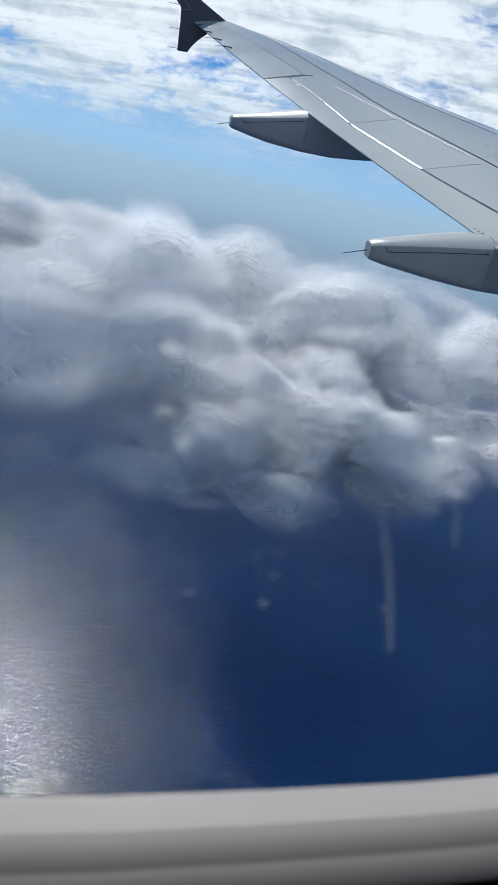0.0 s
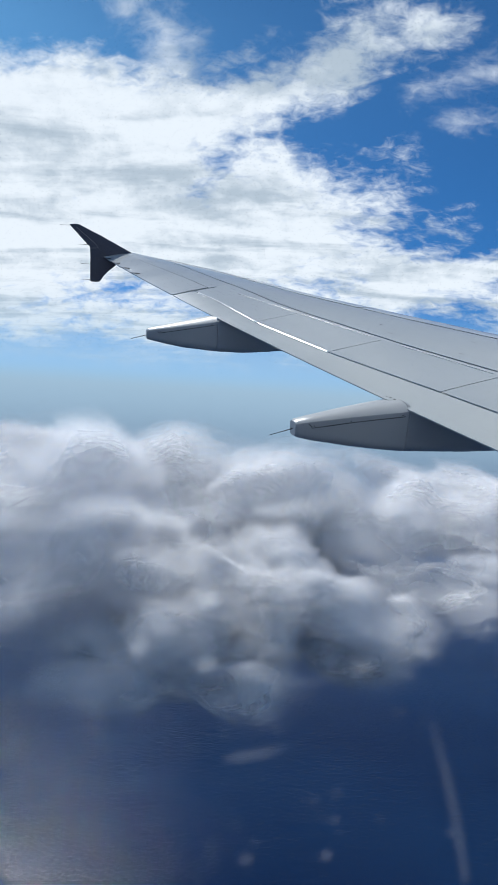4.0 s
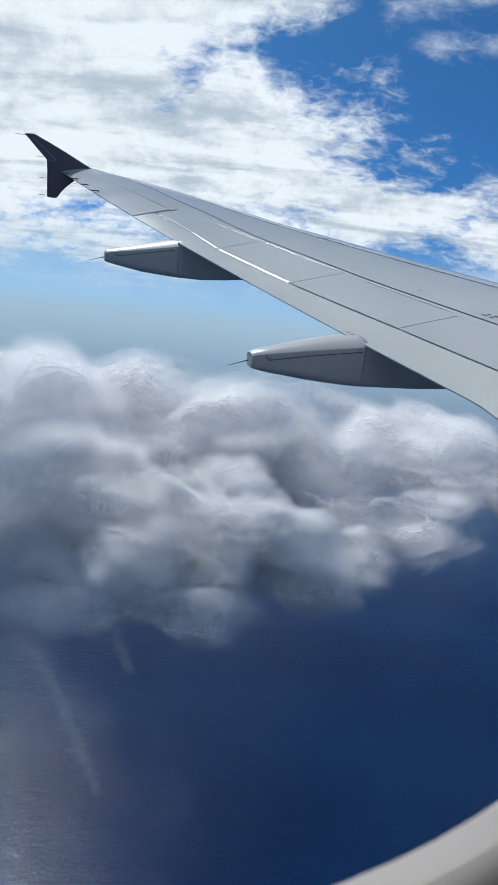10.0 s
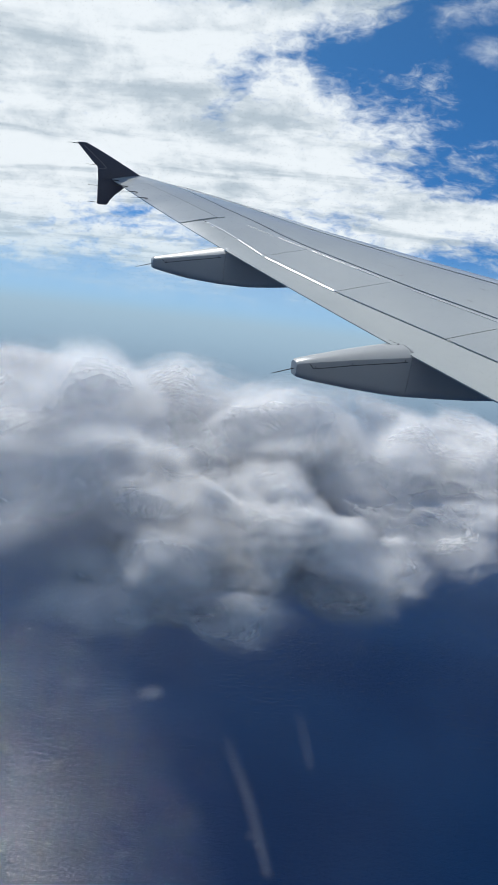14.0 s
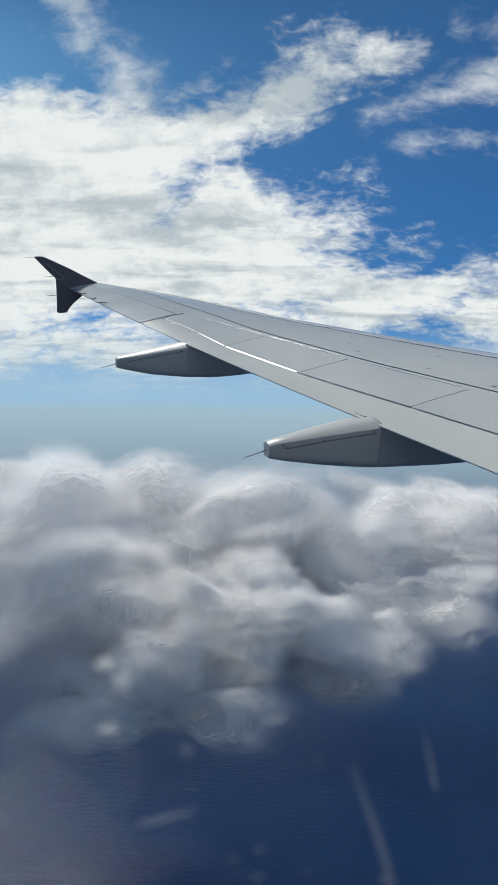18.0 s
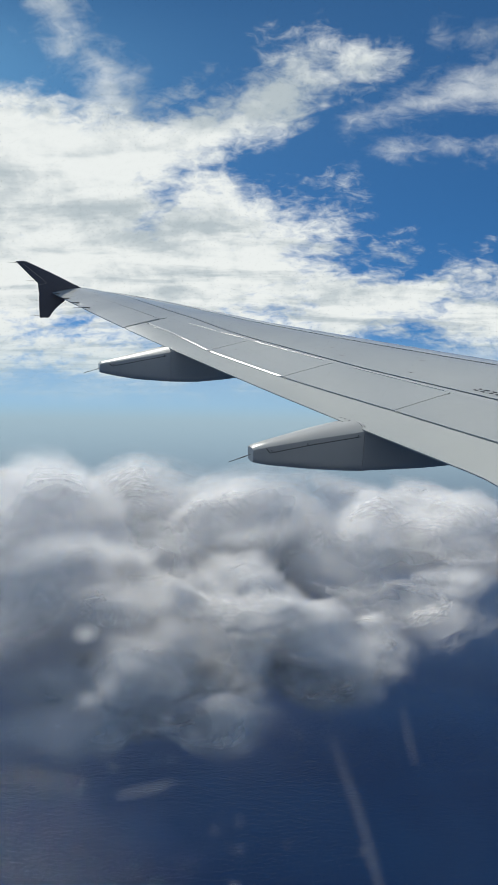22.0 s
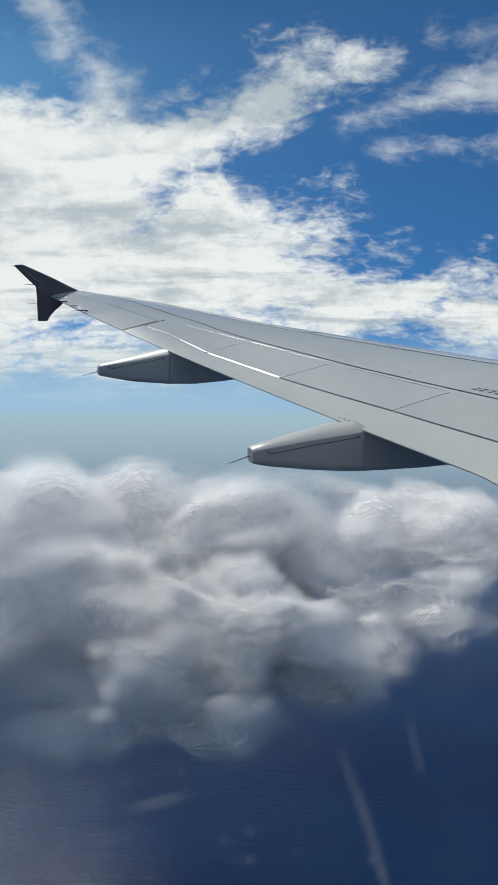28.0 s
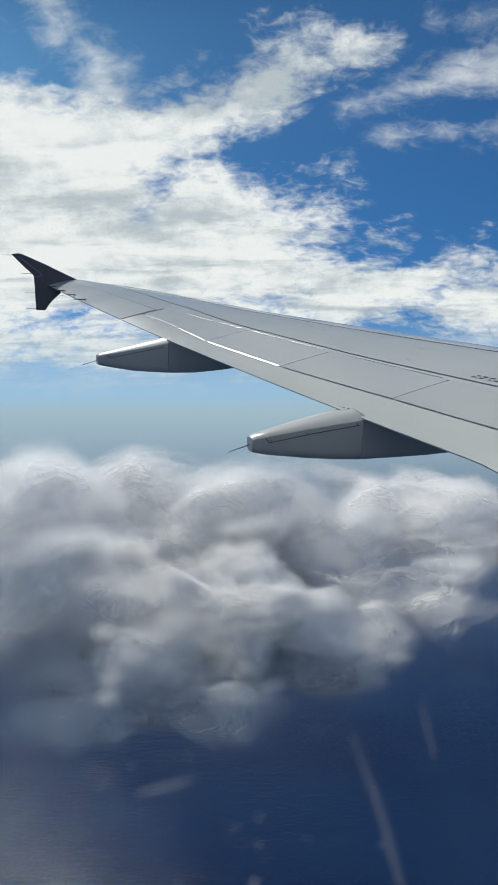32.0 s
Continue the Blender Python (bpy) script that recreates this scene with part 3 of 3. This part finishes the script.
def hull_mesh(radius, inside, material_):
    """The fuselage tube round the cabin, open where the window unit sits."""
    xs = [-16, -14, -12, WIN.x - 0.8, WIN.x - 0.3, WIN.x + 0.3, WIN.x + 0.8, -8, -6, -4, -2, 0, 2, 4]
    th = [0.17 + (2 * math.pi - 0.34) * i / 40 for i in range(41)]
    verts, faces = [], []
    for x in xs:
        verts += [(x, radius * math.cos(a), WIN.z + radius * math.sin(a)) for a in th]
    n = len(th)
    for i in range(len(xs) - 1):
        for k in range(n):
            if k == n - 1 and i == 4:
                continue
            a, b = i * n + k, i * n + (k + 1) % n
            faces.append((a, b, b + n, a + n) if inside else (a, a + n, b + n, b))
    faces += [tuple(range(n)), tuple((len(xs) - 1) * n + k for k in range(n - 1, -1, -1))]
    return crisp(mesh_of("hull", verts, faces, material_), 40)


def oval(half_w, half_h, n=64, power=3.2):
    out = []
    for i in range(n):
        a = 2 * math.pi * i / n
        c, d = math.cos(a), math.sin(a)
        out.append((math.copysign(abs(c) ** (2 / power), c) * half_w, math.copysign(abs(d) ** (2 / power), d) * half_h))
    return out


def ring_mesh(name, profile, material_, n=64):
    """A ring round the window. profile: how far outside the opening, and the depth y."""
    verts, faces = [], []
    for grow, y in profile:
        verts += [(WIN.x + a, y, WIN.z + b) for a, b in oval(HALF_W + grow, HALF_H + grow, n)]
    for k in range(len(profile) - 1):
        for i in range(n):
            a, b = k * n + i, k * n + (i + 1) % n
            faces.append((a, b, b + n, a + n))
    return crisp(mesh_of(name, verts, faces, material_), 40)


def make_fuselage():
    body = thing("fuselage", "white airliner fuselage section around the cabin window", "airplane", m=AIR)
    part("hull", hull_mesh(1.83, False, HULL), body)
    part("cabin_lining", hull_mesh(1.78, True, CABIN), body, "grey cabin lining")
    window = part("window", ring_mesh("window", [(0.0, 1.768), (0.16, 1.800), (0.40, 1.805)], HULL), body, "rounded cabin window in the fuselage wall")
    part("bezel", ring_mesh("bezel", [(0.40, 1.728), (0.030, 1.730), (0.020, 1.733), (0.012, 1.740)], PLASTIC), window, "cream plastic window bezel")
    part("gasket", ring_mesh("gasket", [(0.012, 1.740), (0.010, 1.743), (0.008, 1.7415), (0.005, 1.745), (0.004, 1.749)], GASKET), window, "grey rubber window gasket")
    part("inner_ring", ring_mesh("inner_ring", [(0.004, 1.749), (0.002, 1.752), (0.001, 1.756), (0.0, 1.768)], PLASTIC), window)
    m, t, out, co = material("window_pane")
    smear = noise_tex(t, node(t, "ShaderNodeMapping", {"Scale": (1, 1, 0.5)}, {"Vector": co}).outputs[0], 9, 2, 0.55)
    film = maths(t, "MULTIPLY_ADD", ramp(t, smear, 0.38, 0.72), 0.010, 0.002)
    clear = node(t, "ShaderNodeBsdfTransparent")
    veil = node(t, "ShaderNodeBsdfTranslucent", {"Color": (0.9, 0.83, 0.82, 1)})
    mix = node(t, "ShaderNodeMixShader", links={0: film, 1: clear.outputs[0], 2: veil.outputs[0]})
    gloss = node(t, "ShaderNodeBsdfGlossy", {"Roughness": 0.02})
    fres = node(t, "ShaderNodeFresnel", {"IOR": 1.12})
    top = node(t, "ShaderNodeMixShader", links={0: fres.outputs[0], 1: mix.outputs[0], 2: gloss.outputs[0]})
    t.links.new(top.outputs[0], out.inputs[0])
    rim = oval(HALF_W + 0.002, HALF_H + 0.002)
    pane = part("pane", mesh_of("pane", [(WIN.x + a, 1.758, WIN.z + b) for a, b in rim], [tuple(range(len(rim)))], m, False), window, "clear acrylic pane with dried water spots, painted sun glint bars and a scratch")
    pane.visible_shadow = False
    # dried water spots, a scratch, and pale bars painted as sun glints on the pane
    m, t, out, co = material("spot_glint")
    film = node(t, "ShaderNodeAttribute", attribute_name="film").outputs["Fac"]
    veil = node(t, "ShaderNodeBsdfTranslucent", {"Color": (0.9, 0.9, 0.88, 1)})
    mix = node(t, "ShaderNodeMixShader", links={0: film, 1: node(t, "ShaderNodeBsdfTransparent").outputs[0], 2: veil.outputs[0]})
    t.links.new(mix.outputs[0], out.inputs[0])

    def mark(name, outline, levels):
        me = mesh_of(name, outline[0], outline[1], m)
        at = me.attributes.new("film", "FLOAT", "POINT")
        at.data.foreach_set("value", levels)
        ob = part(name, me, pane)
        ob.visible_shadow = False

    # millimetres from the window's middle, half sizes, how dense
    spots = [(-45, -31, 1.5, 0.9, 0.6), (-45, -43, 1.6, 0.8, 0.5), (-15.1, -47.6, 2.0, 0.8, 0.4), (-29.2, -43.4, 1.6, 1.0, 0.16), (-24.3, -49.1, 3.6, 0.8, 0.10), (-31.7, -50.1, 1.0, 1.0, 0.2),
             (-18.1, -74.6, 0.7, 0.7, 0.18), (-23.0, -75.2, 0.6, 0.6, 0.2), (-18.1, -80.8, 0.7, 0.7, 0.22), (-19.2, -89.0, 0.8, 0.8, 0.42), (-35.9, -86.0, 0.9, 0.9, 0.28), (9.3, -89.9, 0.8, 0.8, 0.22),
             (-6.3, -58.6, 0.8, 0.8, 0.08), (27.6, -41.2, 0.9, 0.9, 0.06), (-21.1, -26.5, 2.6, 0.8, 0.07), (-8.0, -82.9, 0.5, 0.5, 0.2), (-36, -62.8, 4.5, 0.6, 0.3)]
    rnd = random.Random(4)
    for k in range(46):       # fine dried droplets towards the aft corner
        spots.append((-48 + abs(rnd.gauss(0, 17)), rnd.uniform(-120, -55), *[rnd.uniform(0.08, 0.22)] * 2, rnd.uniform(0.3, 0.9)))
    for x, z, rx, rz, film in spots:
        cx, cz = WIN.x + x * 0.001, WIN.z + z * 0.001
        verts, levels = [(cx, 1.7565, cz)], [film * (0.45 if film > 0.45 else 0.25)]
        for q, w in ((0.7, 0.9), (1.0, 1.0), (1.25, 0.0)):
            for i in range(12):
                a = 2 * math.pi * i / 12
                verts.append((cx + rx * 0.001 * q * math.cos(a), 1.7565, cz + rz * 0.001 * q * math.sin(a)))
                levels.append(film * w * (0.55 if film > 0.45 else 0.3))
        faces = [(0, 1 + i, 1 + (i + 1) % 12) for i in range(12)]
        faces += [(1 + k * 12 + i, 1 + (k + 1) * 12 + i, 1 + (k + 1) * 12 + (i + 1) % 12, 1 + k * 12 + (i + 1) % 12) for k in range(2) for i in range(12)]
        mark("spot_glint", (verts, faces), levels)
    for pts, w, level in (([(1.2, -61.2), (6.5, -76), (10.5, -88.4), (14.8, -104)], 1.3, 0.06), ([(16.8, -57.5), (18.7, -64.6), (20.8, -71.8)], 0.35, 0.13)):
        verts, faces, levels = [], [], []
        for k, (x, z) in enumerate(pts):
            for d, v in ((-w, 0.0), (0.0, level), (w, 0.0)):
                verts.append((WIN.x + (x + d) * 0.001, 1.7565, WIN.z + z * 0.001))
                levels.append(v * (0.3 if k == 0 else 1.0))
        for k in range(len(pts) - 1):
            faces += [(3 * k + i, 3 * k + i + 1, 3 * k + i + 4, 3 * k + i + 3) for i in range(2)]
        mark("scratch", (verts, faces), levels)


make_fuselage()


# ---- clouds ----
def cloud(az, dist, el, size, seed, height=0.55, lumps=18, shells=19, fine=5, wide=1.0, thick=0.0, grain=0.014, label="soft white cumulus cloud with grey underside over the sea"):
    """A cumulus el degrees under the eye: one lumpy body of nested vapour shells, thin shreds outside and dense within."""
    rnd = random.Random(seed)
    centre = heading(VIEW + az) * dist + Vector((0, 0, math.tan(radians(el)) * dist))
    puffs = [(Vector((rnd.uniform(-0.85, 0.85), rnd.uniform(-0.6, 0.6), rnd.uniform(-0.25, 0.5))), rnd.uniform(0.25, 0.5)) for _ in range(lumps)]
    bm = bmesh.new()
    bmesh.ops.create_icosphere(bm, subdivisions=fine, radius=1.0)
    base = np.array([v.co[:] for v in bm.verts])
    tris = np.array([[v.index for v in f.verts] for f in bm.faces])
    bm.free()
    total = np.full(len(base), 0.42 ** 8)
    for c, q in puffs:
        b = base @ np.array(c)
        disc = b * b - c.dot(c) + q * q
        reach = b + np.sqrt(np.maximum(disc, 0))
        total += np.where((disc > 0) & (reach > 0), np.maximum(reach, 0) ** 8, 0)
    radius = total ** 0.125
    radius *= 1 - 0.3 * np.maximum(0, -base[:, 2])
    off = Vector((seed * 7.3, seed * 3.1, seed * 1.7))
    coarse = np.array([noise.noise(Vector(d) * 2.1 + off) for d in base])
    crinkle = np.array([noise.fractal(Vector(d) * 3.6 - off, 0.75, 2.1, 5) for d in base])
    def step(x, lo, hi):
        x = np.clip((x - lo) / (hi - lo), 0, 1)
        return x * x * (3 - 2 * x)

    verts, faces, dens, smooth = [], [], [], []
    span = np.array((size * wide, size * 0.8, size * height))
    for k in range(shells):
        u = k / (shells - 1)
        w = radius * (1.25 - 0.62 * u) * (1 + 0.20 * coarse + 0.13 * crinkle)
        smooth.append(base * w[:, None] * span)
        w = w * (1 + np.random.RandomState(seed + k).uniform(-0.04, 0.04, len(base)))      # frayed, so that no shell shows as a line
        verts.append(base * w[:, None] * span)
        faces.append(tris + k * len(base))
        # the outer shells hold vapour in shreds only, the inner ones everywhere
        drift = np.array([noise.fractal(Vector(p) * grain + off, 0.85, 2.1, 4) for p in verts[-1]])
        dens.append(0.29 * step(2.3 * drift + 2.4 * (u + thick) - 1.1, -0.6, 1.6) * step(u + thick, -0.08, 0.5))
    verts, faces, dens = np.concatenate(verts), np.concatenate(faces), np.concatenate(dens)
    # shaded as the unfrayed body
    body, normals = np.concatenate(smooth), np.zeros((len(verts), 3))
    sides = np.cross(body[faces[:, 1]] - body[faces[:, 0]], body[faces[:, 2]] - body[faces[:, 0]])
    for c in range(3):
        np.add.at(normals, faces[:, c], sides)
    normals /= np.linalg.norm(normals, axis=1)[:, None]
    # clear air needs no skin
    faces = faces[dens[faces].max(axis=1) > 0.004]
    used, faces = np.unique(faces, return_inverse=True)
    me = mesh_of("cloud", verts[used].tolist(), faces.reshape(-1, 3).tolist(), CLOUD)
    at = me.attributes.new("vapour", "FLOAT", "POINT")
    at.data.foreach_set("value", dens[used])
    me.normals_split_custom_set_from_vertices(normals[used].tolist())
    ob = new("cloud", me)
    ob.matrix_world = Matrix.Translation(centre) @ pose(0, 0, 0, 0, 0, -VIEW - az + rnd.uniform(-25, 25))
    return tagged(ob, label, "cloud", "cumulus clouds below the wing")


cloud(8, 480, -14.5, 105, 3, 0.60)
cloud(-12, 430, -14.0, 120, 5, 0.62)
cloud(-2, 330, -19.0, 66, 8, 0.62, label="soft grey-white billow of cumulus over the sea")
cloud(19, 620, -12.0, 110, 14, 0.55)
cloud(-24, 700, -9.0, 120, 21, 0.5)
cloud(-11, 310, -25.0, 72, 33, 0.6, thick=-0.2, label="thin grey shred of drifting cloud low over the sea")
cloud(3, 360, -22.0, 60, 37, 0.62, thick=-0.1, label="thin grey shred of drifting cloud low over the sea")
